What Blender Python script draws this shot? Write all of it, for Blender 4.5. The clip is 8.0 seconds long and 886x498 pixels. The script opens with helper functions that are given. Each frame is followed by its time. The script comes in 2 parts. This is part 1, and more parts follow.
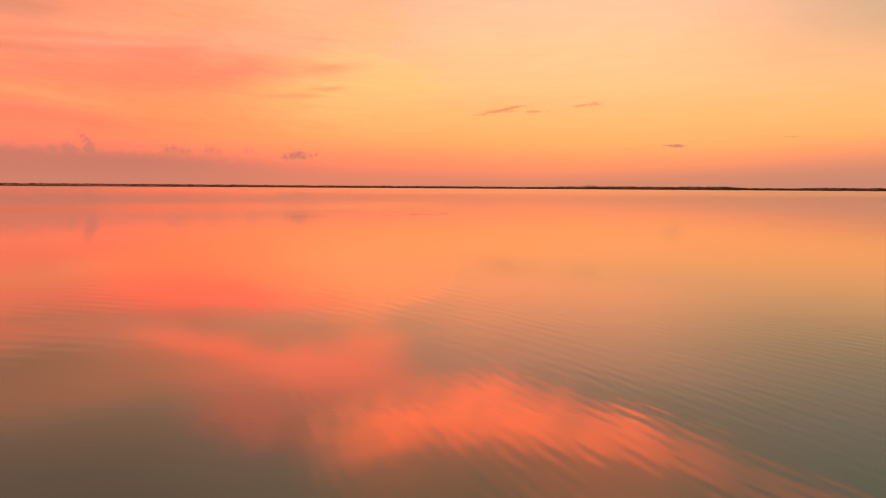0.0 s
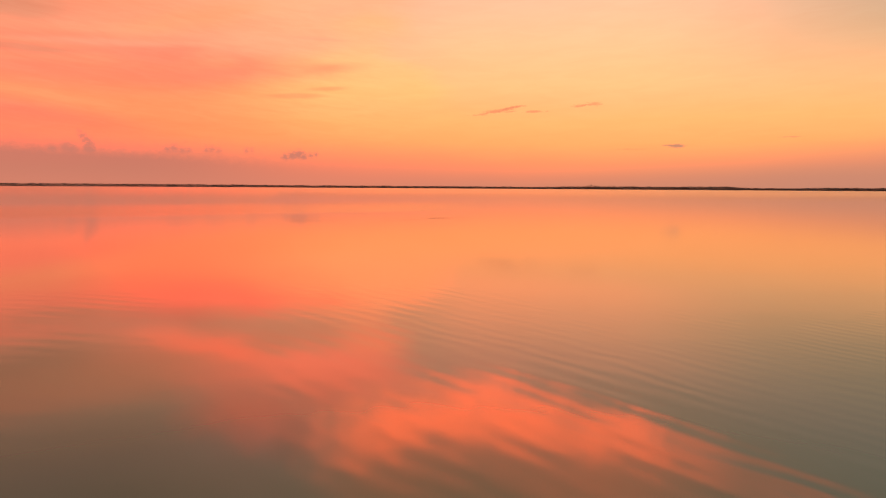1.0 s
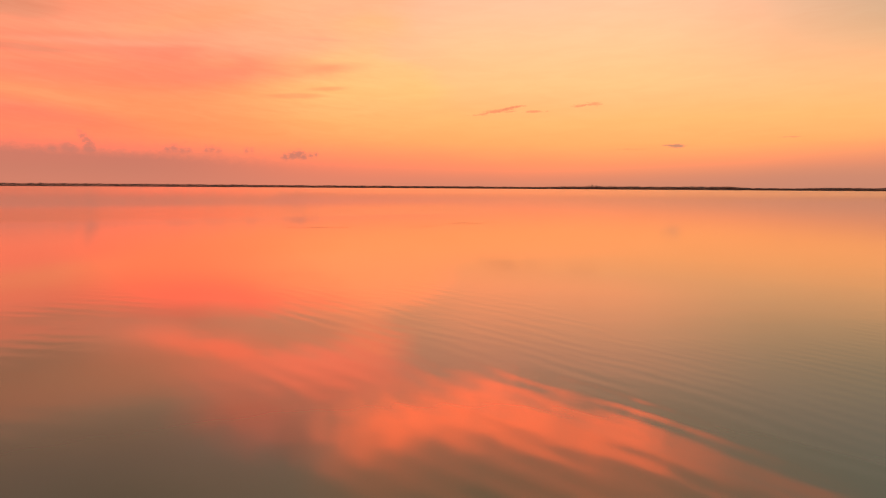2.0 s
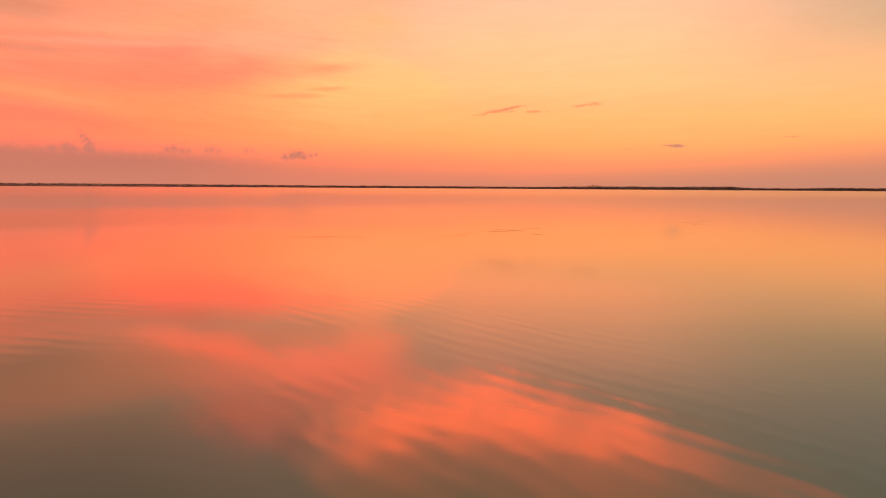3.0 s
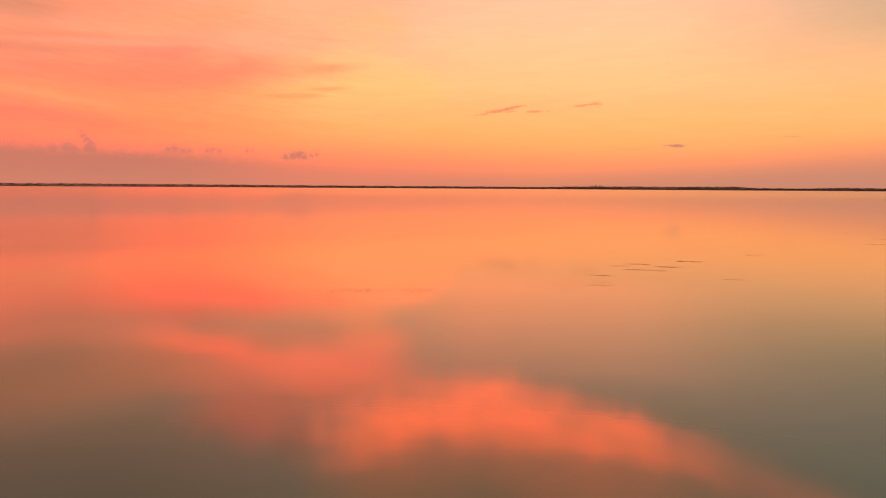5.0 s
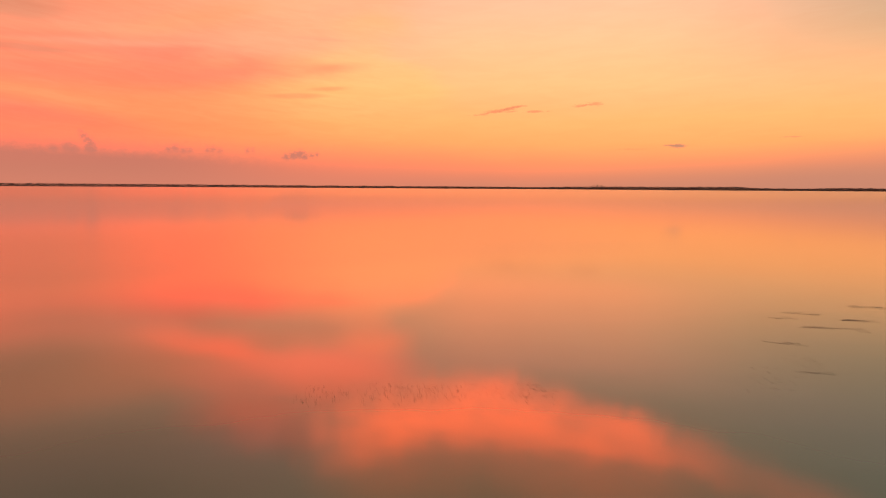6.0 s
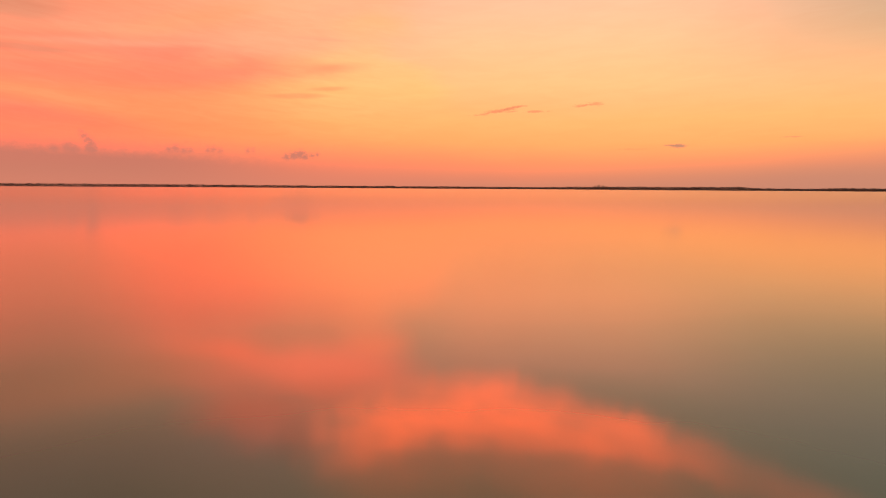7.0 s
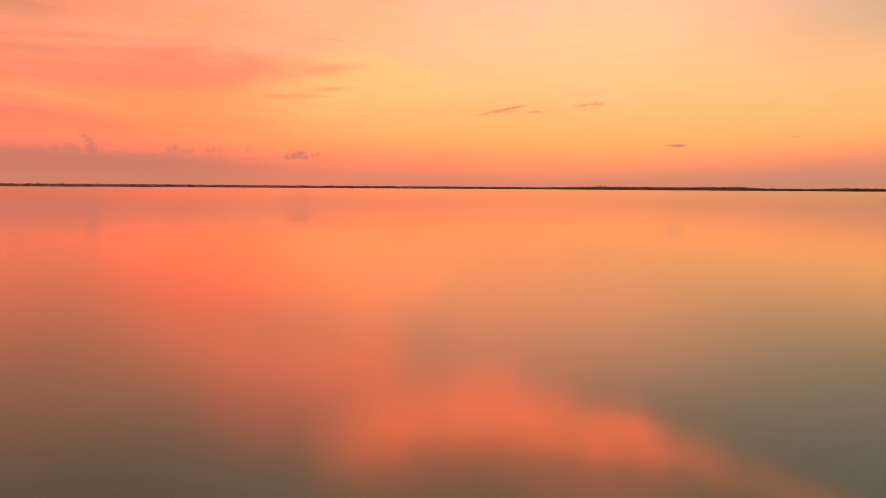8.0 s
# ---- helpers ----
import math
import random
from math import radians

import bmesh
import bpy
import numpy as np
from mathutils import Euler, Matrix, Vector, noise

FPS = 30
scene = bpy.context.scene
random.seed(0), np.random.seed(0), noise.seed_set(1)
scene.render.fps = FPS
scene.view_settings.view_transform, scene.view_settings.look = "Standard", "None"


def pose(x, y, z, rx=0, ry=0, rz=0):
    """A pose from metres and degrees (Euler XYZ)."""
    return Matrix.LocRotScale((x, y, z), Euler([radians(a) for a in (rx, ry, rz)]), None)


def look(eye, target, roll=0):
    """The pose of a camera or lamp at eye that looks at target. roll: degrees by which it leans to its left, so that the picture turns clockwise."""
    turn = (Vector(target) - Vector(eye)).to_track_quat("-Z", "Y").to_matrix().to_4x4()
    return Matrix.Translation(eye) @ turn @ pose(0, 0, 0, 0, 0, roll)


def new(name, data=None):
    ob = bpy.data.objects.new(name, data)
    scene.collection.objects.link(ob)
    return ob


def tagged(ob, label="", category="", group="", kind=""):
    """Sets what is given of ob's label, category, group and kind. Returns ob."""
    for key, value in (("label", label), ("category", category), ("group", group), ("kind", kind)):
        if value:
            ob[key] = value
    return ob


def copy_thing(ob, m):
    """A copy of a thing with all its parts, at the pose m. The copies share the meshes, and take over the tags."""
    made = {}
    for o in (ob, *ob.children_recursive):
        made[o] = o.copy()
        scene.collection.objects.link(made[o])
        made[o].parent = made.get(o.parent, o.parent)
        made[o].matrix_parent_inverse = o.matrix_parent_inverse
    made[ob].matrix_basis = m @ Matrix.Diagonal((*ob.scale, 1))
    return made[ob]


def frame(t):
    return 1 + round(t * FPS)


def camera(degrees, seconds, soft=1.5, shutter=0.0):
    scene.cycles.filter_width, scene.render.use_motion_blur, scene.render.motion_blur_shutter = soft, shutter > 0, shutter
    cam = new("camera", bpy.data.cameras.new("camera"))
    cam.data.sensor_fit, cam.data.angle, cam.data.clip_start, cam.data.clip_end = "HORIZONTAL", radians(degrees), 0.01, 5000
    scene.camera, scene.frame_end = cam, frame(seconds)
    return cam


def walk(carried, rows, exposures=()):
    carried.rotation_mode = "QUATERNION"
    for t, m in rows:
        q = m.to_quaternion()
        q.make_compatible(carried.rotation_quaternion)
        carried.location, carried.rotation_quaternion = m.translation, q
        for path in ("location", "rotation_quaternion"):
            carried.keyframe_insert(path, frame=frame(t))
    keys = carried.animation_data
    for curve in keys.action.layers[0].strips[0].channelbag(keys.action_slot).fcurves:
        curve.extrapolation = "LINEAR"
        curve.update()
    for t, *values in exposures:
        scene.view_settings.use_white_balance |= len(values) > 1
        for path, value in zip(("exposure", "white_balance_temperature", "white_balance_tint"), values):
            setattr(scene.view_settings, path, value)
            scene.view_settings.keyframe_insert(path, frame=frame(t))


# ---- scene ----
# A drone flies low over a mirror-still lagoon after sunset, towards a far wooded shore.
cam = camera(72.0, 8.0, soft=1.1, shutter=0.5)
PITCH, LEAN = -5.74, 0.33
SPEED, DRIFT = 8.65, -2.26


def eye_pose(t, z, yaw):
    eye = Vector((DRIFT * t, SPEED * t, z))
    ahead = Euler((radians(PITCH), 0, radians(yaw))).to_matrix() @ Vector((0, 1, 0))
    return look(eye, eye + ahead * 10, LEAN)


walk(cam, [(t, eye_pose(t, z, yaw)) for t, z, yaw in (
    (0.0, 3.00, 0.0), (1.0, 3.00, 0.0), (2.0, 3.00, 0.0), (3.0, 3.00, 0.0), (4.0, 3.01, 0.0), (4.5, 3.12, 0.02),
    (5.0, 3.33, 0.05), (5.8, 3.66, 0.08), (6.6, 3.97, 0.10), (7.3, 4.20, 0.13), (8.0, 4.40, 0.15))])


# ---- node helpers ----
class Field:
    """A number in a node tree, with the usual arithmetic."""

    def __init__(self, tree, socket):
        self.tree, self.socket = tree, socket

    def op(self, kind, other=None, third=None):
        n = self.tree.nodes.new("ShaderNodeMath")
        n.operation = kind
        for i, v in enumerate((self, other, third)):
            if isinstance(v, Field):
                self.tree.links.new(v.socket, n.inputs[i])
            elif v is not None:
                n.inputs[i].default_value = v
        return Field(self.tree, n.outputs[0])

    def __add__(self, o): return self.op("ADD", o)
    def __sub__(self, o): return self.op("SUBTRACT", o)
    def __mul__(self, o): return self.op("MULTIPLY", o)
    def __truediv__(self, o): return self.op("DIVIDE", o)
    def __rsub__(self, o): return (self * -1.0) + o
    def __radd__(self, o): return self.op("ADD", o)
    def __rmul__(self, o): return self.op("MULTIPLY", o)
    def above(self, o): return self.op("MAXIMUM", o)
    def below(self, o): return self.op("MINIMUM", o)

    def rise(self, a, b, lo=0.0, hi=1.0):
        """Smoothly from lo at a to hi at b."""
        n = self.tree.nodes.new("ShaderNodeMapRange")
        n.interpolation_type = "SMOOTHSTEP"
        self.tree.links.new(self.socket, n.inputs["Value"])
        for key, v in (("From Min", a), ("From Max", b), ("To Min", lo), ("To Max", hi)):
            n.inputs[key].default_value = v
        return Field(self.tree, n.outputs["Result"])

    def fall(self, a, b):
        return self.rise(a, b, 1.0, 0.0)


def vector(tree, x, y, z=0.0):
    n = tree.nodes.new("ShaderNodeCombineXYZ")
    for i, v in enumerate((x, y, z)):
        if isinstance(v, Field):
            tree.links.new(v.socket, n.inputs[i])
        else:
            n.inputs[i].default_value = v
    return n.outputs[0]


def fbm(tree, where, scale=1.0, detail=4.0, rough=0.55, warp=0.0):
    """Noise from about -1 to 1."""
    n = tree.nodes.new("ShaderNodeTexNoise")
    tree.links.new(where, n.inputs["Vector"])
    n.inputs["Scale"].default_value, n.inputs["Detail"].default_value = scale, detail
    n.inputs["Roughness"].default_value, n.inputs["Distortion"].default_value = rough, warp
    return Field(tree, n.outputs["Fac"]) * 2.0 - 1.0


def blend(tree, fac, a, b, kind="MIX"):
    n = tree.nodes.new("ShaderNodeMix")
    n.data_type, n.blend_type, n.clamp_result = "RGBA", kind, False
    for key, v in (("Factor", fac), ("A", a), ("B", b)):
        socket = [s for s in n.inputs if s.name == key and s.type == ("VALUE" if key == "Factor" else "RGBA")][0]
        if isinstance(v, Field):
            tree.links.new(v.socket, socket)
        elif isinstance(v, bpy.types.NodeSocket):
            tree.links.new(v, socket)
        else:
            socket.default_value = v if key == "Factor" else (*v, 1.0)
    return [s for s in n.outputs if s.type == "RGBA"][0]


def ramp(tree, fac, stops, gain=1.0):
    n = tree.nodes.new("ShaderNodeValToRGB")
    tree.links.new(fac.socket, n.inputs[0])
    e = n.color_ramp.elements
    while len(e) < len(stops):
        e.new(0.5)
    for i, (at, c) in enumerate(stops):
        e[i].position, e[i].color = at, (*[v / gain for v in c], 1.0)
    return blend(tree, 1.0, n.outputs[0], (gain, gain, gain), "MULTIPLY") if gain != 1.0 else n.outputs[0]


# ---- sky: afterglow, with veils of lit cloud, a bank over the horizon and small cumulus ----
world = bpy.data.worlds.new("dusk_sky")
scene.world = world
world.use_nodes = True
wt = world.node_tree
wt.nodes.clear()
gen = wt.nodes.new("ShaderNodeTexCoord").outputs["Generated"]
split = wt.nodes.new("ShaderNodeSeparateXYZ")
wt.links.new(gen, split.inputs[0])
dx, dy, dz = (Field(wt, split.outputs[i]) for i in range(3))
DEG = 180 / math.pi
el = dz.below(1.0).above(-1.0).op("ARCSINE") * DEG
az = dx.op("ARCTAN2", dy) * DEG

n_wide = fbm(wt, vector(wt, az * 0.05, el * 0.16, 1.7), 1.0, 5.0, 0.55, 0.4)
n_soft = fbm(wt, vector(wt, az * 0.13, el * 0.22, 7.7), 1.0, 3.0, 0.5, 0.3)
n_streak = fbm(wt, vector(wt, az * 0.07 + el * 0.05, el * 0.42 - az * 0.02, 4.2), 1.0, 4.0, 0.5, 0.4)
n_fine = fbm(wt, vector(wt, az * 3.4, el * 4.4, 8.1), 1.0, 4.0, 0.6)
n_puff = fbm(wt, vector(wt, az * 1.5, el * 2.0, 3.3), 1.0, 5.0, 0.6)
n_hair = fbm(wt, vector(wt, az * 0.9 + el * 0.8, el * 6.5 - az * 0.9, 2.2), 1.0, 4.0, 0.6)

# the clear glow, by height above the horizon
GLOW = ((0.0, (0.78, 0.265, 0.145)), (0.8, (1.00, 0.288, 0.140)), (2.2, (1.45, 0.328, 0.134)), (4.0, (1.70, 0.452, 0.144)),
        (6.0, (1.84, 0.525, 0.172)), (9.0, (1.70, 0.572, 0.237)), (13.0, (1.52, 0.588, 0.302)), (16.5, (1.35, 0.565, 0.345)),
        (19.0, (1.12, 0.51, 0.330)), (22.0, (1.00, 0.47, 0.310)), (28.0, (0.95, 0.45, 0.290)), (40.0, (0.70, 0.36, 0.300)), (60.0, (0.45, 0.36, 0.380)))
sky = ramp(wt, (el + n_wide * 0.5) / 60.0, [(h / 60.0, c) for h, c in GLOW], 2.5)
sky = blend(wt, 1.0, sky, (0.930, 0.965, 0.985), "MULTIPLY")
# the glow fades away from the place where the sun went down, and turns to dusk behind
sky = blend(wt, az.rise(-2.0, 24.0), sky, (0.86, 1.045, 1.06), "MULTIPLY")
sky = blend(wt, az.rise(16.0, 48.0) * el.rise(4.0, 13.0, 0.35, 1.0), sky, (0.72, 0.96, 1.06), "MULTIPLY")
sky = blend(wt, az.rise(22.0, 40.0) * el.rise(8.0, 13.0), sky, (0.90, 0.95, 0.97), "MULTIPLY")
sky = blend(wt, az.rise(14.0, 44.0) * el.rise(7.0, 14.0) * el.fall(15.0, 21.0), sky, (0.78, 0.78, 0.80), "MULTIPLY")
sky = blend(wt, az.op("ABSOLUTE").rise(50.0, 130.0), sky, (0.55, 0.90, 1.55), "MULTIPLY")

sky = blend(wt, az.rise(14.0, 40.0) * el.rise(15.0, 19.0), sky, (1.06, 0.95, 1.0), "MULTIPLY")


def shade(fac, colour, kind="MIX"):
    global sky
    sky = blend(wt, fac, sky, colour, kind)


def streak(colour, a, e, slope, w, h, dense, rag=0.35, kind="MIX"):
    """A long soft streak of cloud: middle, rise for each degree along, half length and half thickness in degrees."""
    u = (az - a) / w
    v = (el - e - (az - a) * slope + n_soft * rag * 1.5 * h) / h
    d = (u * u + v * v).op("SQRT") + n_streak * rag
    shade(d.fall(0.15, 1.1) * dense, colour, kind)


# veil of rose cloud: lit orange where it thins, rose where it is thick, duller at its far end
edge = az + n_wide * 4.0 + n_streak * 2.5
lit = (edge + (el - 9.0).above(0.0) * 1.6).fall(-2.0, 2.4) * el.rise(6.0, 9.0) * el.fall(14.0, 18.0)
shade(lit, (1.50, 1.06, 0.92), "MULTIPLY")
shade(az.fall(-25.0, -9.0) * el.rise(3.0, 5.5) * el.fall(8.5, 11.0) * 0.7, (2.10, 0.325, 0.145))
veil = (edge + (el - 10.0).above(0.0) * 0.8 + (9.8 - el).above(0.0) * 4.2).fall(-19.0, -6.5) * el.rise(6.6, 9.3) * el.fall(13.0, 18.5)
veil = veil.above(edge.fall(-31.0, -17.0) * (el + (az + 34.0) * 0.17).fall(5.6, 7.4) * el.rise(1.0, 3.5))
veil = veil.above(edge.fall(-31.0, -19.0) * el.rise(7.0, 9.5) * el.fall(12.0, 18.0))
veil = veil * n_streak.rise(-0.5, 0.2, 0.7, 1.0)
shade(veil, blend(wt, el.rise(5.0, 9.0), (2.10, 0.276, 0.150), (2.25, 0.305, 0.166)))
shade(az.fall(-20.0, 4.0) * el.fall(3.5, 6.5) * 0.5, (1.9, 0.31, 0.125))
shade((az + n_wide * 4.0).fall(-15.0, 3.0) * el.rise(10.8, 13.2) * el.fall(16.0, 19.0) * 0.75, (1.50, 0.455, 0.245))
# thin lit lines along its folds
streak((2.2, 0.40, 0.165), -31.0, 6.85, -0.12, 8.0, 0.42, 0.65, 0.4)
streak((2.1, 0.43, 0.235), -28.5, 11.35, 0.06, 9.0, 0.40, 0.7, 0.3)
# ragged tips of the veil towards the glow
streak((2.3, 0.34, 0.165), -10.8, 10.5, 0.03, 5.0, 0.75, 0.7, 0.45)
streak((2.2, 0.37, 0.155), -13.8, 8.05, 0.03, 3.4, 0.30, 0.6, 0.5)
streak((2.1, 0.38, 0.155), -10.6, 8.75, 0.05, 2.6, 0.28, 0.6, 0.5)
streak((1.9, 0.38, 0.22), -11.8, 12.95, -0.03, 3.6, 0.22, 0.55, 0.5)
# lower rim of the veil, thick and unlit
shade(az.fall(-34.0, -23.0) * el.fall(14.0, 18.0) * el.rise(2.0, 5.0), (0.68, 0.92, 0.97), "MULTIPLY")
streak((0.56, 0.98, 1.05), -24.5, 11.3, 0.10, 12.0, 1.5, 0.85, 0.3, "MULTIPLY")
streak((0.80, 0.285, 0.165), -34.5, 10.3, 0.03, 5.5, 0.50, 0.75, 0.5)
streak((0.78, 0.30, 0.175), -35.0, 13.6, 0.02, 7.0, 1.5, 0.6, 0.5)
# brighter fold and column above it, mirrored in the water
streak((3.5, 0.43, 0.20), -20.0, 14.4, 0.28, 8.4, 1.7, 0.72, 0.4)
streak((3.0, 0.56, 0.24), -6.5, 14.6, 0.05, 5.0, 2.2, 0.75, 0.5)
streak((3.3, 0.52, 0.26), -11.5, 16.8, 0.06, 9.0, 2.9, 0.8, 0.45)
streak((2.5, 0.45, 0.25), -17.5, 19.2, 0.30, 8.5, 5.6, 0.72, 0.5)
# pale clear lens of sky between the folds
streak((1.30, 0.48, 0.26), -15.0, 12.35, 0.07, 7.8, 1.75, 0.70, 0.4)

# red-lit cloud higher up: ragged upper rim, thinning towards one end, worn away below
n_feather = fbm(wt, vector(wt, az * 0.34 + el * 0.12, el * 0.17 - az * 0.05, 5.4), 1.0, 6.0, 0.62, 0.5)
n_tear = fbm(wt, vector(wt, az * 0.20 - el * 0.10, el * 0.55 + az * 0.10, 3.9), 1.0, 5.0, 0.6, 0.4)
top = 17.4 + (az - 5.0).above(0.0) * 0.195 + (az * -1.0 - 1.0).above(0.0) * 0.24
depth = el - top + n_feather * 1.1 + n_soft * 0.7 + n_tear * 0.6
thick = az.rise(4.0, 24.0, 7.0, 3.6)
red = (depth.rise(-0.9, 1.6) * 0.62 + depth.rise(0.6, 4.2) * 0.38).above(depth.rise(-0.8, 1.4) * az.rise(8.0, 20.0)) * ((depth / thick + n_tear * 0.12).fall(0.62, 1.05) * 0.70 + depth.fall(5.0, 14.0) * 0.30) * az.rise(14.0, 28.0, 1.0, 0.18)
red = red * (az + n_wide * 3.0 + n_feather * 3.0 - (el - 22.0) * 0.4).rise(-17.0, -4.0) * az.fall(32.0, 48.0) * n_streak.rise(-0.6, 0.2, 0.72, 1.0) * n_tear.rise(-0.6, 0.3, 0.72, 1.0)
shade((el - 14.0 - (az + 36.0) * 0.93 + n_wide * 2.0).rise(-5.0, 9.0) * az.fall(-20.0, 0.0), (0.78, 0.76, 0.82), "MULTIPLY")
shade(az.fall(-20.0, -8.0) * el.rise(15.0, 22.0), (0.92, 0.80, 0.84), "MULTIPLY")
streak((3.0, 0.50, 0.27), -9.5, 16.2, 0.03, 8.5, 2.6, 0.72, 0.4)
streak((2.7, 0.46, 0.25), -11.2, 19.2, 0.0, 4.5, 2.2, 0.6, 0.3)
n_strands = fbm(wt, vector(wt, az * 0.16, (el - az * 0.16) * 1.3, 1.1), 1.0, 5.0, 0.6, 0.5)
shade(red * n_strands.rise(-0.45, 0.2, 0.68, 1.0), (6.2, 0.80, 0.28))
shade(az.rise(20.0, 32.0) * el.rise(15.0, 19.0) * 0.3, (0.82, 0.96, 1.03), "MULTIPLY")
shade(az.rise(-6.0, 4.0) * az.fall(15.0, 30.0) * el.rise(7.5, 9.5) * el.fall(15.5, 19.0), (1.26, 1.06, 1.03), "MULTIPLY")
shade(az.fall(-30.0, -15.0) * el.rise(11.5, 15.0), (0.86, 0.85, 0.83), "MULTIPLY")
shade(az.fall(-16.0, -6.0) * el.rise(19.0, 23.0), (1.08, 1.10, 1.24), "MULTIPLY")
streak((0.62, 0.72, 0.78), -14.2, 22.8, 0.0, 2.8, 2.8, 0.55, 0.3, "MULTIPLY")

n_comb = fbm(wt, vector(wt, az * 0.22 + el * 0.3, el * 1.5 - az * 0.09, 6.2), 1.0, 6.0, 0.62, 0.6)
shade(n_comb.rise(-0.45, 0.45) * el.rise(1.0, 5.0), (0.985, 0.955, 0.945), "MULTIPLY")

n_strand = fbm(wt, vector(wt, az * 0.30 + el * 0.25, el * 2.3 + az * 0.22, 9.6), 1.0, 7.0, 0.62, 0.9)
shade(n_strand.rise(-0.35, 0.4) * az.fall(-14.0, 6.0) * el.rise(3.0, 6.0) * el.fall(14.0, 17.0), (0.98, 0.935, 0.93), "MULTIPLY")
shade(az.rise(-34.0, -26.0) * az.fall(-20.0, -8.0) * el.rise(2.8, 5.0) * el.fall(8.0, 11.0), (1.0, 0.90, 0.90), "MULTIPLY")
# bank of haze over the horizon, with an uneven top that dissolves towards the glow
bank_top = az.rise(-44.0, 6.0, 3.65, 3.2) + n_puff * 0.30 + n_fine * 0.16 + n_soft * 0.25
loose = az.rise(-32.0, -8.0, 1.35, 2.4)
bank = ((el - bank_top) / loose).fall(-0.9, 0.75) * az.fall(-28.0, 14.0) * 0.88
shade(bank, (0.47, 0.190, 0.138))
shade(el.fall(0.0, 2.4) * 0.55, (0.72, 0.240, 0.152))
right_top = az.rise(6.0, 44.0, 0.0, 2.8) + n_soft * 0.3
shade((el - right_top).fall(-1.9, 2.4) * az.rise(4.0, 34.0) * 0.85, (0.60, 0.255, 0.165))


def cumulus(colour, lumps, dense, base=None):
    """A small heaped cloud: lumps as bearing, height and radius in degrees; base: where its foot dissolves."""
    d = None
    for a, e, size in lumps:
        u, v = az - a, el - e
        ball = (u * u + v * v).op("SQRT") - size
        d = ball if d is None else d.op("SMOOTH_MIN", ball, 0.25)
    d = d + n_fine * 0.42 + n_puff * 0.26 - 0.05
    mask = d.fall(-0.30, 0.24) * min(dense * 1.15, 1.0)
    if base:
        mask = mask * (el + n_puff * 0.2).rise(base - 0.35, base + 0.25)
    shade(mask, colour)


def lens(colour, a, e, w, h, dense):
    """A flat little cloud with a frayed rim."""
    u, v = (az - a) / w, (el - e) / h
    d = (u * u + v * v).op("SQRT") + n_fine * 0.6 + n_puff * 0.5
    shade(d.fall(0.35, 1.15) * dense, colour)


def wisp(colour, a, e, slope, w, h, dense):
    """A thin combed shred of cloud."""
    u, v = (az - a) / w, (el - e - (az - a) * slope) / h
    d = (u * u + v * v).op("SQRT") + n_hair * 1.2 + n_fine * 0.7
    shade(d.fall(0.1, 1.2) * dense, colour)


DULL, ROSE = (0.57, 0.205, 0.145), (0.84, 0.285, 0.132)
cumulus(DULL, ((-30.5, 4.25, 0.14), (-30.35, 4.0, 0.20), (-30.05, 3.7, 0.26), (-29.85, 3.35, 0.30), (-29.9, 2.95, 0.36)), 0.66, 2.6)
cumulus(DULL, ((-31.5, 3.05, 0.36), (-31.1, 2.85, 0.40), (-32.4, 2.85, 0.32)), 0.55, 2.7)
cumulus(DULL, ((-24.1, 3.1, 0.26), (-23.6, 3.18, 0.30), (-23.0, 3.0, 0.26), (-22.5, 2.98, 0.2)), 0.6, 2.85)
cumulus(DULL, ((-21.0, 3.1, 0.2), (-20.6, 3.18, 0.25), (-20.1, 3.06, 0.2)), 0.55, 2.9)
cumulus(DULL, ((-17.7, 3.17, 0.16), (-17.3, 3.2, 0.13)), 0.5)
cumulus(DULL, ((-14.4, 2.62, 0.26), (-13.8, 2.80, 0.36), (-13.2, 2.90, 0.36), (-12.8, 2.72, 0.3), (-12.2, 2.85, 0.16), (-11.7, 2.92, 0.08)), 0.74, 2.42)
lens((0.50, 0.24, 0.165), 20.75, 3.72, 0.9, 0.20, 0.8)
lens((0.55, 0.24, 0.155), 20.1, 3.78, 0.8, 0.09, 0.6)
for a, e, slope, w, h, dense in ((3.6, 6.75, 0.08, 1.1, 0.15, 0.6), (4.9, 7.0, 0.12, 1.6, 0.16, 0.8), (6.0, 7.25, 0.19, 1.1, 0.15, 0.9), (6.9, 7.42, 0.05, 0.7, 0.12, 0.7),
                                 (5.9, 6.95, 0.03, 1.0, 0.10, 0.5), (8.2, 6.93, 0.02, 1.2, 0.12, 0.75), (12.4, 7.38, 0.08, 0.8, 0.16, 0.7), (13.5, 7.5, 0.02, 0.9, 0.18, 0.6)):
    wisp(ROSE, a, e, slope, w, h, dense)
wisp((0.6, 0.25, 0.15), 29.3, 4.25, 0.02, 0.8, 0.08, 0.6)
wisp((0.75, 0.27, 0.12), 17.0, 3.5, 0.0, 1.2, 0.06, 0.45)

# thinner glow above
shade(el.rise(13.0, 26.0), (0.95, 0.94, 0.93), "MULTIPLY")

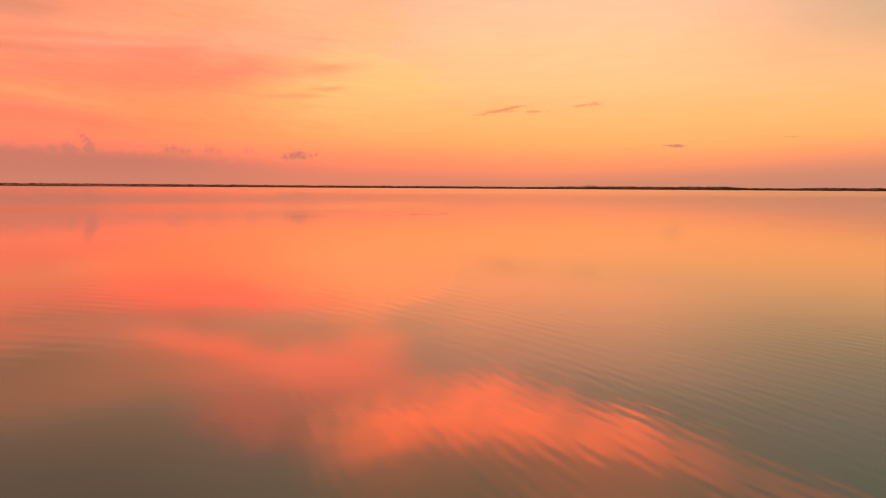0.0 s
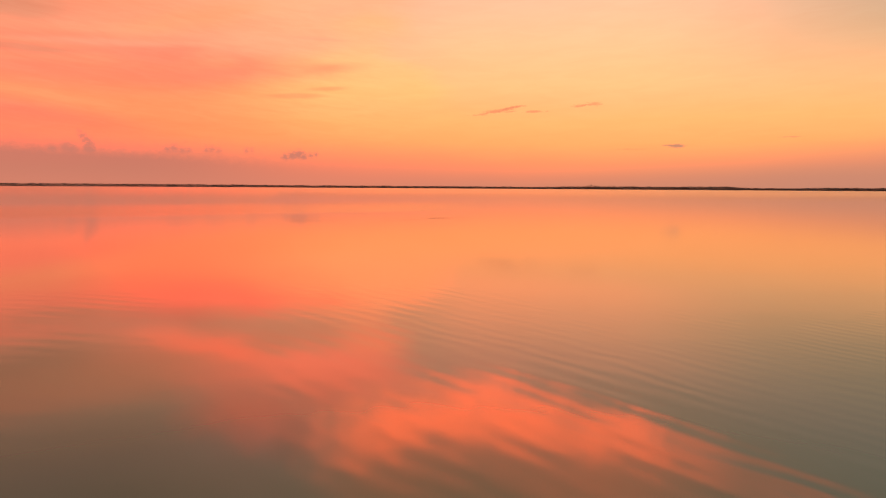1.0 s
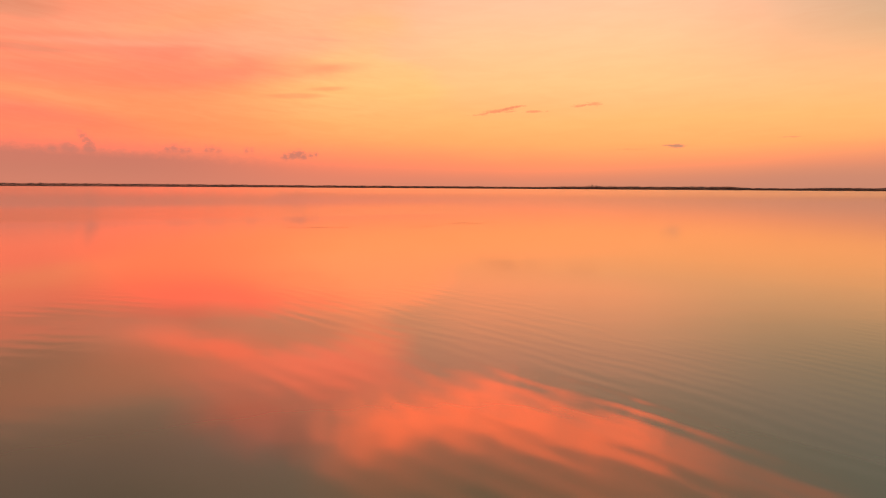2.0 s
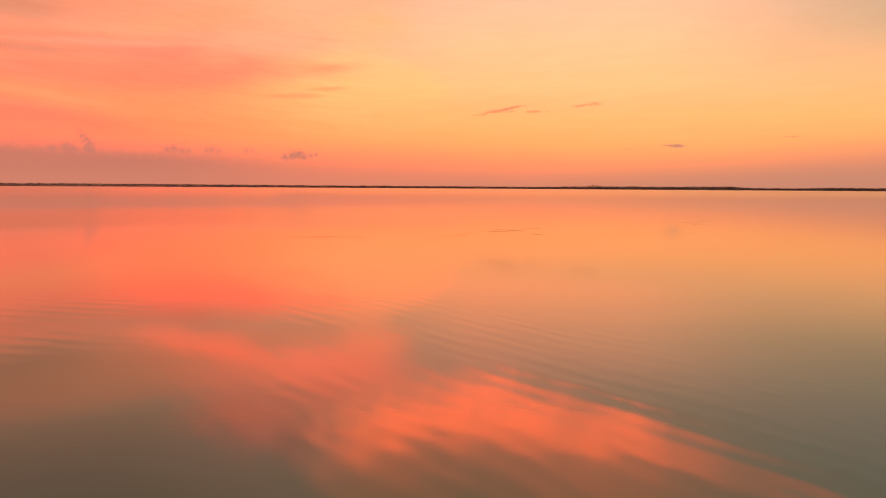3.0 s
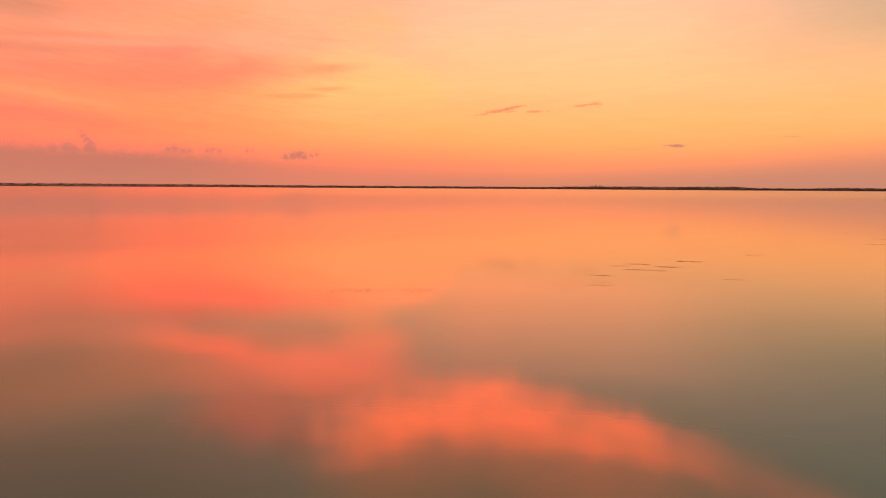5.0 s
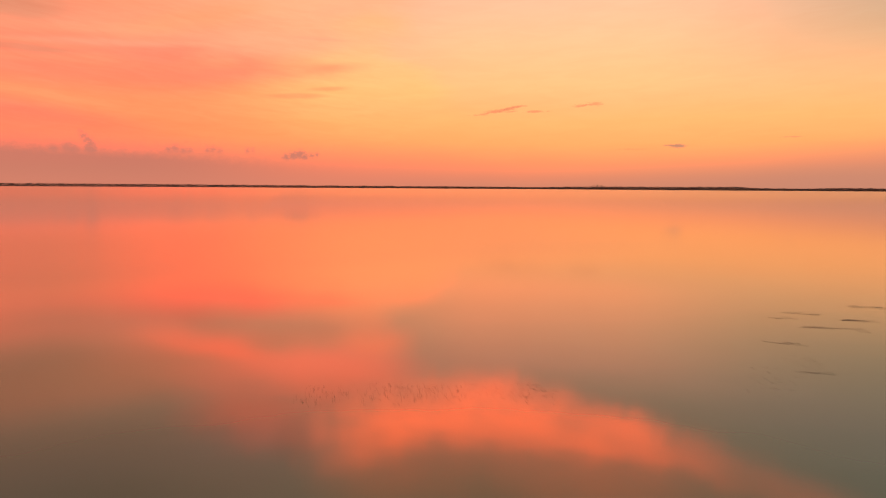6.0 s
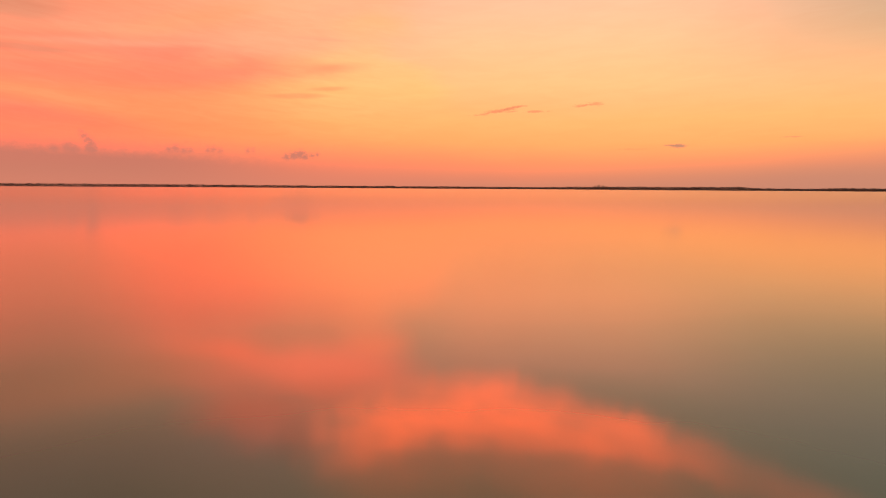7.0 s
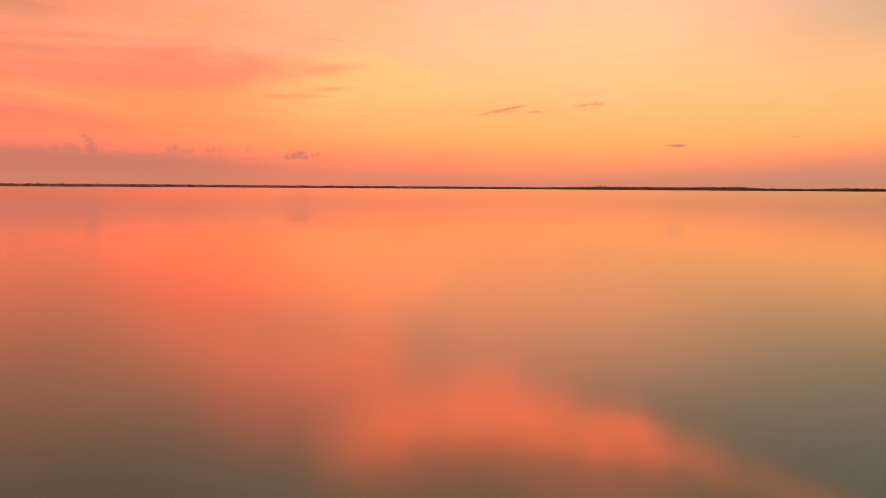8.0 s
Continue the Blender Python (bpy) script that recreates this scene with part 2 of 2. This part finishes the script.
# a clear twilight sky adds its blue overhead and behind
air = wt.nodes.new("ShaderNodeTexSky")
air.sky_type, air.sun_disc = "NISHITA", False
air.sun_elevation, air.sun_rotation = radians(0.5), radians(4.0)
air_share = blend(wt, el.rise(28.0, 60.0) * 0.05, (0.0, 0.0, 0.0), air.outputs[0])
sky = blend(wt, 1.0, sky, air_share, "ADD")
back = wt.nodes.new("ShaderNodeBackground")
wt.links.new(sky, back.inputs["Color"])
wt.links.new(back.outputs[0], wt.nodes.new("ShaderNodeOutputWorld").inputs["Surface"])


# ---- materials ----
def material(name):
    m = bpy.data.materials.new(name)
    m.use_nodes = True
    return m, m.node_tree, m.node_tree.nodes["Principled BSDF"]


def earthy(name, dark, light, scale, rough=0.9, thin=0.0):
    """A dull natural surface in two tones, at two scales, that varies from piece to piece."""
    m, t, p = material(name)
    where = t.nodes.new("ShaderNodeTexCoord").outputs["Object"]
    isle = Field(t, t.nodes.new("ShaderNodeNewGeometry").outputs["Random Per Island"])
    one = Field(t, t.nodes.new("ShaderNodeObjectInfo").outputs["Random"])
    tone = (fbm(t, where, scale, 3.0) * 0.5 + fbm(t, where, scale * 9.0, 3.0) * 0.3 + isle * 0.5 + one * 0.4 - 0.1).rise(-0.3, 0.9)
    colour = blend(t, tone, dark, light)
    t.links.new(colour, p.inputs["Base Color"])
    p.inputs["Roughness"].default_value = rough
    if thin:
        through_leaf = t.nodes.new("ShaderNodeBsdfTranslucent")
        t.links.new(colour, through_leaf.inputs["Color"])
        both = t.nodes.new("ShaderNodeMixShader")
        both.inputs[0].default_value = thin
        t.links.new(p.outputs[0], both.inputs[1])
        t.links.new(through_leaf.outputs[0], both.inputs[2])
        t.links.new(both.outputs[0], t.nodes["Material Output"].inputs["Surface"])
    p.inputs["Specular IOR Level"].default_value = 0.2
    return m


# leaf tones and translucency raised above real leaves to stand in for distance haze
HAZY_LEAF = earthy("hazy_foliage", (0.19, 0.145, 0.095), (0.33, 0.25, 0.165), 0.3, 0.9, 0.8)
BARK = earthy("bark", (0.07, 0.05, 0.04), (0.16, 0.12, 0.09), 1.5)
REED = earthy("reeds", (0.15, 0.115, 0.075), (0.33, 0.25, 0.17), 0.05, 0.9, 0.5)
SOIL = earthy("mud_bank", (0.14, 0.11, 0.085), (0.27, 0.21, 0.16), 0.02)
WEED = earthy("wet_weed", (0.10, 0.052, 0.028), (0.22, 0.115, 0.058), 4.0, 0.5)

WATER, t, p = material("still_water")
where = t.nodes.new("ShaderNodeTexCoord").outputs["Object"]
cut = t.nodes.new("ShaderNodeSeparateXYZ")
t.links.new(where, cut.inputs[0])
wx, wy = Field(t, cut.outputs[0]), Field(t, cut.outputs[1])
mud = fbm(t, where, 0.05, 4.0) * 0.6 + fbm(t, where, 0.6, 3.0) * 0.4
t.links.new(blend(t, mud.rise(-0.6, 0.6), (0.048, 0.156, 0.052), (0.060, 0.174, 0.060)), p.inputs["Base Color"])
# a breath of wind roughens the water behind a slanting front, and far out
front = wy - 60.5 - (wx + 43.0) * 0.60 + fbm(t, vector(t, wx * 0.09, wy * 0.05), 1.0, 4.0) * 2.5
wind = front.rise(-2.0, 9.0) * front.fall(20.0, 70.0) * wx.fall(-10.0, 8.0) * 0.09
slick = fbm(t, vector(t, wx * 0.004, wy * 0.03), 1.0, 3.0) * 0.03
t.links.new((wy.rise(90.0, 420.0, 0.064, 0.15) + wind + (wx + wy * 0.262).fall(-6.0, -1.0) * wy.rise(38.0, 52.0) * 0.03 + slick * wy.rise(120.0, 300.0)).socket, p.inputs["Roughness"])
t.links.new(p.inputs["Roughness"].links[0].from_socket, p.inputs["Coat Roughness"])
p.inputs["IOR"].default_value = 1.55
p.inputs["Coat Weight"].default_value, p.inputs["Coat IOR"].default_value = 0.35, 1.33
p.distribution = "GGX"
# faint ripples in trains that cross the lagoon, and patches of fine wind ripple
bend = fbm(t, vector(t, wx * 0.16, wy * 0.16), 1.0, 3.0)
bend2 = fbm(t, vector(t, wx * 0.5, wy * 0.5, 3.0), 1.0, 2.0)
train = ((wx * 0.80 + wy * 0.60) * (2 * math.pi / 0.36) + bend * 9.0 + bend2 * 2.5).op("SINE")
fine = ((wx * 0.92 + wy * 0.39) * (2 * math.pi / 0.21) + bend * 9.0 + bend2 * 3.5).op("SINE")
swell = ((wx * 0.72 + wy * 0.69) * (2 * math.pi / 0.52) + bend * 8.0 + bend2 * 2.0 + 1.0).op("SINE")
off = wx + wy * 0.262
lane = fbm(t, vector(t, wx * 0.14 + wy * 0.06, wy * 0.12, 2.0), 1.0, 3.0).rise(-0.45, 0.4)
lane = lane.above(wy.fall(14.0, 22.0) * off.rise(-1.0, 3.0) * off.fall(5.0, 9.0))
lane = lane.above(off.rise(3.0, 7.0) * wy.fall(24.0, 36.0) * 0.85)
right = off.rise(-2.0, 6.0) * wy.fall(36.0, 54.0)
near = (wy.fall(40.0, 60.0) * 0.4).above(right)
broken = fbm(t, vector(t, wx * 0.7, wy * 0.55, 9.0), 1.0, 2.0).rise(-0.6, 0.3)
patches = fbm(t, vector(t, wx * 0.35 + wy * 0.2, wy * 0.35, 4.0), 1.0, 2.0).rise(-0.3, 0.35, 0.35, 1.0)
still = wy.rise(52.0, 72.0, 1.0, 0.4)
height = train * 0.00042 * lane * broken * near
height = height + fine * 0.00022 * broken * off.rise(-2.0, 0.0) * wy.fall(9.0, 16.0)
height = height + swell * 0.00075 * patches * off.rise(-2.0, 1.0) * off.fall(4.0, 9.0) * wy.rise(8.0, 15.0) * wy.fall(36.0, 50.0)
cross = ((wx * 0.22 + wy * 0.975) * (2 * math.pi / 0.55) + bend * 6.0 + bend2 * 2.0).op("SINE")
height = height + cross * 0.0006 * broken * off.rise(-9.0, -6.0) * off.fall(-5.0, -2.0) * wy.fall(44.0, 54.0)
height = height + fbm(t, vector(t, wx * 1.1, wy * 1.6, 5.0), 1.0, 2.0, 0.45) * 0.0006 * still
height = height + fbm(t, vector(t, wx * 0.2, wy * 0.5, 6.0), 1.0, 2.0, 0.4) * 0.002 * still
bump = t.nodes.new("ShaderNodeBump")
bump.inputs["Strength"].default_value, bump.inputs["Distance"].default_value = 1.0, 1.0
t.links.new(height.socket, bump.inputs["Height"])
t.links.new(bump.outputs[0], p.inputs["Normal"])
t.links.new(bump.outputs[0], p.inputs["Coat Normal"])


# ---- building blocks ----
def part(name, bm, mat, parent=None, label="", smooth=False):
    me = bpy.data.meshes.new(name)
    bm.to_mesh(me)
    bm.free()
    me.materials.append(mat)
    if smooth:
        me.polygons.foreach_set("use_smooth", [True] * len(me.polygons))
    ob = new(name, me)
    if parent:
        ob.parent = parent
    return tagged(ob, label)


def limb(bm, a, b, ra, rb, sides=6):
    """A tapered round stick."""
    a, b = Vector(a), Vector(b)
    q = (b - a).to_track_quat("Z", "Y")
    rings = [[bm.verts.new(p + q @ Vector((r * math.cos(k * math.tau / sides), r * math.sin(k * math.tau / sides), 0)))
              for k in range(sides)] for p, r in ((a, ra), (b, rb))]
    for k in range(sides):
        bm.faces.new((rings[0][k], rings[0][(k + 1) % sides], rings[1][(k + 1) % sides], rings[1][k]))
    bm.faces.new(rings[1])
    bm.faces.new(rings[0][::-1])


def leaf_clump(bm, c, r, rnd, leaves):
    """Small bent leaf sprays round a point."""
    for _ in range(leaves):
        way = Vector((rnd.gauss(0, 1), rnd.gauss(0, 1), rnd.gauss(0, 0.8))).normalized()
        at = Vector(c) + way * r * rnd.uniform(0.35, 1.0)
        size = r * rnd.uniform(0.30, 0.55)
        q = Vector((rnd.gauss(0, 1), rnd.gauss(0, 1), rnd.gauss(0, 1))).to_track_quat("Z", "Y")
        pts = [at + q @ Vector(o) * size for o in ((-1, 0, 0), (0, -0.55, 0.18), (1, 0, -0.1), (0, 0.55, 0.2))]
        bm.faces.new([bm.verts.new(x) for x in pts])


# ---- shore: its distance by the bearing, from the start of the flight ----
BEARING = (-84, -60, -36, -22, -10, 0, 8, 14, 20, 27, 36, 60, 84)
REACH = (3150, 3350, 3300, 3150, 3000, 2820, 2720, 2550, 2400, 2350, 2320, 2400, 2600)


def shore_reach(b):
    return float(np.interp(b, BEARING, REACH)) + 14 * noise.noise((b * 1.3, 0, 3)) + 5 * noise.noise((b * 6.0, 2, 3))


def on_shore(b, inland, z=0.0):
    r = shore_reach(b) + inland
    return Vector((r * math.sin(radians(b)), r * math.cos(radians(b)), z))


def bank_height(b, inland):
    rise_in = min(max(inland / 60.0, 0.0), 1.0)
    hill = 7.0 * math.exp(-((b - 14.0) / 1.6) ** 2) * min(max((inland - 40) / 120.0, 0.0), 1.0)
    return -0.6 + 1.6 * min(1.0, max(inland + 8, 0) / 14.0) + 1.2 * rise_in + 0.6 * noise.noise((b * 4.0, inland * 0.02, 1)) * rise_in + hill


bm = bmesh.new()
rows_in = (-8, 0, 6, 20, 60, 120, 200, 320)
grid = []
b = -84.0
while b <= 84.01:
    grid.append([bm.verts.new(on_shore(b, i, bank_height(b, i))) for i in rows_in])
    b += 0.25
for g, h in zip(grid, grid[1:]):
    for k in range(len(rows_in) - 1):
        bm.faces.new((g[k], h[k], h[k + 1], g[k + 1]))
tagged(part("ground", bm, SOIL, smooth=True), "low muddy lagoon shore with dark earth bank", "shore", kind="structure")

# the lagoon: one sheet, finer near the flight, out to the horizon
bm = bmesh.new()
steps = (0, 20, 45, 90, 200, 500, 1200, 2600, 4900)
axis_x = [-s for s in steps[:0:-1]] + list(steps)
axis_y = [-4900, -2600, -1200, -500, -200, -60, -20] + list(range(0, 121, 20)) + [200, 500, 1200, 2600, 4900]
vs = [[bm.verts.new((x, y, 0)) for x in axis_x] for y in axis_y]
for r0, r1 in zip(vs, vs[1:]):
    for k in range(len(axis_x) - 1):
        bm.faces.new((r0[k], r0[k + 1], r1[k + 1], r1[k]))
tagged(part("water", bm, WATER, smooth=True), "calm lagoon water mirroring the orange sunset sky", "water", kind="structure")


# ---- trees, scrub and reeds ----
def tree(seed, tall, wide, low=0.3, slim=False):
    """A broad shore tree: tapered trunk, limbs and an uneven crown of leaf clumps."""
    rnd = random.Random(seed)
    thing = new("tree")
    bm = bmesh.new()
    fork = Vector((rnd.uniform(-0.3, 0.3), rnd.uniform(-0.3, 0.3), tall * low))
    limb(bm, (0, 0, -0.5), fork, 0.035 * tall, 0.024 * tall, 8)
    tips = []
    for k in range(9):
        a = k * 2.4 + rnd.uniform(-0.4, 0.4)
        reach = wide * 0.5 * rnd.uniform(0.45, 0.85)
        tip = fork + Vector((reach * math.cos(a), reach * math.sin(a), tall * (1 - low) * rnd.uniform(0.15, 0.80)))
        limb(bm, fork, tip, 0.014 * tall, 0.004 * tall, 5)
        tips.append(tip)
    limb(bm, fork, (0, 0, tall * 0.9), 0.02 * tall, 0.004 * tall, 5)
    tips.append(Vector((0, 0, tall * 0.88)))
    tagged(part("trunk", bm, BARK, thing), "dark brown trunk and limbs")
    bm = bmesh.new()
    for tip in tips:
        r = (0.15 if slim else 0.18) * wide
        leaf_clump(bm, tip, r, rnd, 6)
        for _ in range(2):
            side = Vector((rnd.gauss(0, 1), rnd.gauss(0, 1), rnd.gauss(0, 0.7))) * r * 0.75
            leaf_clump(bm, tip + side, r * rnd.uniform(0.55, 0.9), rnd, 4)
    part("crown", bm, HAZY_LEAF, thing, "dark olive leaf crown with gaps")
    return thing


KINDS = ((11, 10.5, 11.0, 0.28, "broad dark olive tree on the far lagoon shore"),
         (12, 8.5, 10.0, 0.25, "low spreading dark tree on the far shore"),
         (13, 12.5, 10.0, 0.32, "tall rounded dark tree standing above the shore scrub"),
         (14, 7.0, 8.5, 0.22, "small bushy dark tree on the far bank"))
first = [tagged(tree(s, h, w, low), lab, "tree", "trees along the far shore") for s, h, w, low, lab in KINDS]
slim = tagged(tree(15, 15.0, 4.6, 0.2, True), "tall narrow dark cypress tree on the wooded rise", "tree", "trees along the far shore")

# height of the wooded belt, by the bearing
WOOD_AT = (-48, -36, -26, -20, -12, 0, 9, 11, 13.7, 17, 21, 25, 26.5, 30, 31.5, 36, 48)
WOOD_HIGH = (12.0, 12.5, 12.5, 11.5, 10.0, 9.0, 7.5, 10.0, 11.0, 10.5, 10.5, 11.5, 6.0, 6.0, 8.5, 8.0, 8.0)


def wood_high(b):
    lumps = 1.0 + 0.20 * noise.noise((b * 0.8, 5, 5)) + 0.20 * noise.noise((b * 3.0, 1, 5))
    return float(np.interp(b, WOOD_AT, WOOD_HIGH)) * lumps


rnd = random.Random(5)
used = set()
b = -39.0
while b < 39.0:
    inland = rnd.uniform(20, 90)
    kind = rnd.choice((0, 0, 1, 1, 2, 3))
    s = wood_high(b) / KINDS[kind][1] * rnd.choice((0.78, 0.84, 0.9, 0.98, 1.08))
    m = Matrix.Translation(on_shore(b, inland, bank_height(b, inland))) @ Matrix.Rotation(rnd.uniform(0, 6.28), 4, "Z") @ Matrix.Scale(s, 4)
    if kind not in used:
        used.add(kind)
        first[kind].matrix_basis = m
    else:
        copy_thing(first[kind], Matrix.Identity(4)).matrix_basis = m
    b += rnd.choice((0.05, 0.07, 0.11, 0.16, 0.3, 0.45, 0.9))
# the rise with its tall trees
slim.matrix_basis = Matrix.Translation(on_shore(12.3, 80, bank_height(12.3, 80)))
copy_thing(slim, Matrix.Translation(on_shore(15.4, 70, bank_height(15.4, 70))))
for b, s in ((13.15, 0.95), (13.45, 1.1), (13.8, 0.9)):
    copy_thing(first[2], Matrix.Identity(4)).matrix_basis = Matrix.Translation(on_shore(b, 120, bank_height(b, 120))) @ Matrix.Scale(s, 4)

# woodland and scrub belt behind the water's edge
bm = bmesh.new()
rnd = random.Random(9)
b = -44.0
while b < 44.0:
    inland = rnd.uniform(6, 50)
    high = wood_high(b) * rnd.uniform(0.78, 1.0)
    base = on_shore(b, inland, bank_height(b, inland))
    for k in range(5):
        off = Vector((rnd.uniform(-2, 2), rnd.uniform(-2, 2), max(high * (k + 0.5) / 5.0 - 0.3, 0.8)))
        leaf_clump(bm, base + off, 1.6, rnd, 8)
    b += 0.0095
tagged(part("scrub", bm, HAZY_LEAF), "belt of dark scrub and low woodland along the far shore", "scrub", kind="stuff")

# reeds at the water's edge
bm = bmesh.new()
rnd = random.Random(10)
b = -48.0
while b < 48.0:
    base = on_shore(b, rnd.uniform(-5, 6), -0.3)
    high = 3.2 + 0.9 * noise.noise((b * 2.0, 9, 5))
    for k in range(9):
        a = base + Vector((rnd.uniform(-2.4, 2.4), rnd.uniform(-2.0, 2.0), 0))
        lean = Vector((rnd.gauss(0, 0.25), rnd.gauss(0, 0.25), high * rnd.uniform(0.7, 1.15)))
        w = Vector((rnd.uniform(0.10, 0.30), rnd.uniform(-0.1, 0.1), 0))
        bm.faces.new([bm.verts.new(q) for q in (a - w, a + w, a + lean * 0.7 + w * 0.8, a + lean, a + lean * 0.7 - w * 0.8)])
    b += 0.025
tagged(part("reeds", bm, REED), "dark reed bed at the water's edge", "reeds", kind="stuff")

# ---- drift weed floating in thin rafts ----
def weed_raft(seed, x0, y0, x1, y1, spread, tufts, label):
    """Small ragged blades of weed strewn along a line on the water, thicker in places."""
    rnd = random.Random(seed)
    bm = bmesh.new()
    mid = Vector(((x0 + x1) / 2, (y0 + y1) / 2, 0))
    for _ in range(tufts):
        k = rnd.choice((rnd.random(), rnd.random(), rnd.gauss(0.40, 0.12), rnd.random(), rnd.random(), rnd.gauss(0.88, 0.07)))
        c = Vector((x0 + (x1 - x0) * k, y0 + (y1 - y0) * k + rnd.gauss(0, spread), 0)) - mid
        for _ in range(rnd.randint(1, 3)):
            turn, long, wide = rnd.gauss(0, 0.5), rnd.uniform(0.005, 0.013), rnd.uniform(0.0015, 0.003)
            at = c + Vector((rnd.gauss(0, 0.06), rnd.gauss(0, 0.08), 0))
            along, across = Vector((math.cos(turn), math.sin(turn), 0)), Vector((-math.sin(turn), math.cos(turn), 0))
            under = [bm.verts.new(at + along * long * u + across * wide * v + Vector((0, 0, 0.001))) for u, v in ((-1, 0), (-0.2, -1), (1, 0), (0.3, 1))]
            crest = bm.verts.new(at + Vector((0, 0, rnd.uniform(0.004, 0.008))))
            for v0, v1 in zip(under, under[1:] + under[:1]):
                bm.faces.new((v0, v1, crest))
    ob = part("floating_weed", bm, WEED)
    ob.location = mid
    return tagged(ob, label, "floating weed", "weed rafts on the lagoon", "stuff")


def weed_strands(seed, lines, label):
    """Long limp strands lying on the water in a loose lane. lines: middle x, y, half the length of the lane and how many strands."""
    rnd = random.Random(seed)
    bm = bmesh.new()
    mid = Vector((sum(q[0] for q in lines) / len(lines), sum(q[1] for q in lines) / len(lines), 0))
    for x, y, reach, count in lines:
        for _ in range(count):
            turn = rnd.gauss(-0.22, 0.12)
            along, across = Vector((math.cos(turn), math.sin(turn), 0)), Vector((-math.sin(turn), math.cos(turn), 0))
            at = Vector((x, y, 0)) - mid + along * rnd.uniform(-reach, reach) + across * rnd.gauss(0, 0.07)
            long, wide, bow = rnd.choice((0.05, 0.08, 0.12, 0.2, 0.32)) * rnd.uniform(0.8, 1.2), rnd.uniform(0.0015, 0.004), rnd.gauss(0, 0.02)
            rows = []
            for k in range(7):
                u = k / 3.0 - 1.0
                c = at + along * long * u + across * (bow * (1 - u * u) + rnd.gauss(0, 0.004))
                w = wide * (1.02 - u * u) * rnd.uniform(0.7, 1.1)
                rows.append([bm.verts.new(c + across * w * v + Vector((0, 0, z))) for v, z in ((-1, 0.001), (0, 0.004), (1, 0.001))])
            for r0, r1 in zip(rows, rows[1:]):
                for j in range(2):
                    bm.faces.new((r0[j], r1[j], r1[j + 1], r0[j + 1]))
    ob = part("floating_weed", bm, WEED)
    ob.location = mid
    return tagged(ob, label, "floating weed", "weed rafts on the lagoon", "stuff")


THIN, THICK = "sparse brown drift weed floating on calm water", "long thin raft of brown drift weed on calm water"
STRANDS = "limp dark weed strands drifting in a slanting lane on the water"
weed_raft(1, -16.2, 62.5, -11.6, 63.0, 0.30, 380, THICK)
weed_raft(2, -7.9, 63.2, -5.3, 65.0, 0.4, 110, THIN)
weed_raft(3, -23.8, 61.2, -19.8, 62.1, 0.2, 22, THIN)
weed_strands(4, ((-2.7, 70.1, 0.45, 12), (0.0, 71.2, 0.45, 15), (-2.9, 68.1, 0.75, 16), (-5.4, 66.6, 0.4, 6), (-5.8, 64.1, 0.35, 4),
                 (-1.7, 69.2, 0.45, 12), (4.1, 74.2, 0.5, 6), (-0.6, 65.8, 0.08, 2), (-3.6, 69.4, 0.4, 6)), STRANDS)
weed_strands(5, ((20.2, 90.0, 1.6, 8), (18.6, 84.6, 1.3, 9), (15.8, 80.6, 1.0, 12), (15.2, 77.8, 0.8, 7), (13.0, 79.0, 0.8, 4)), STRANDS)
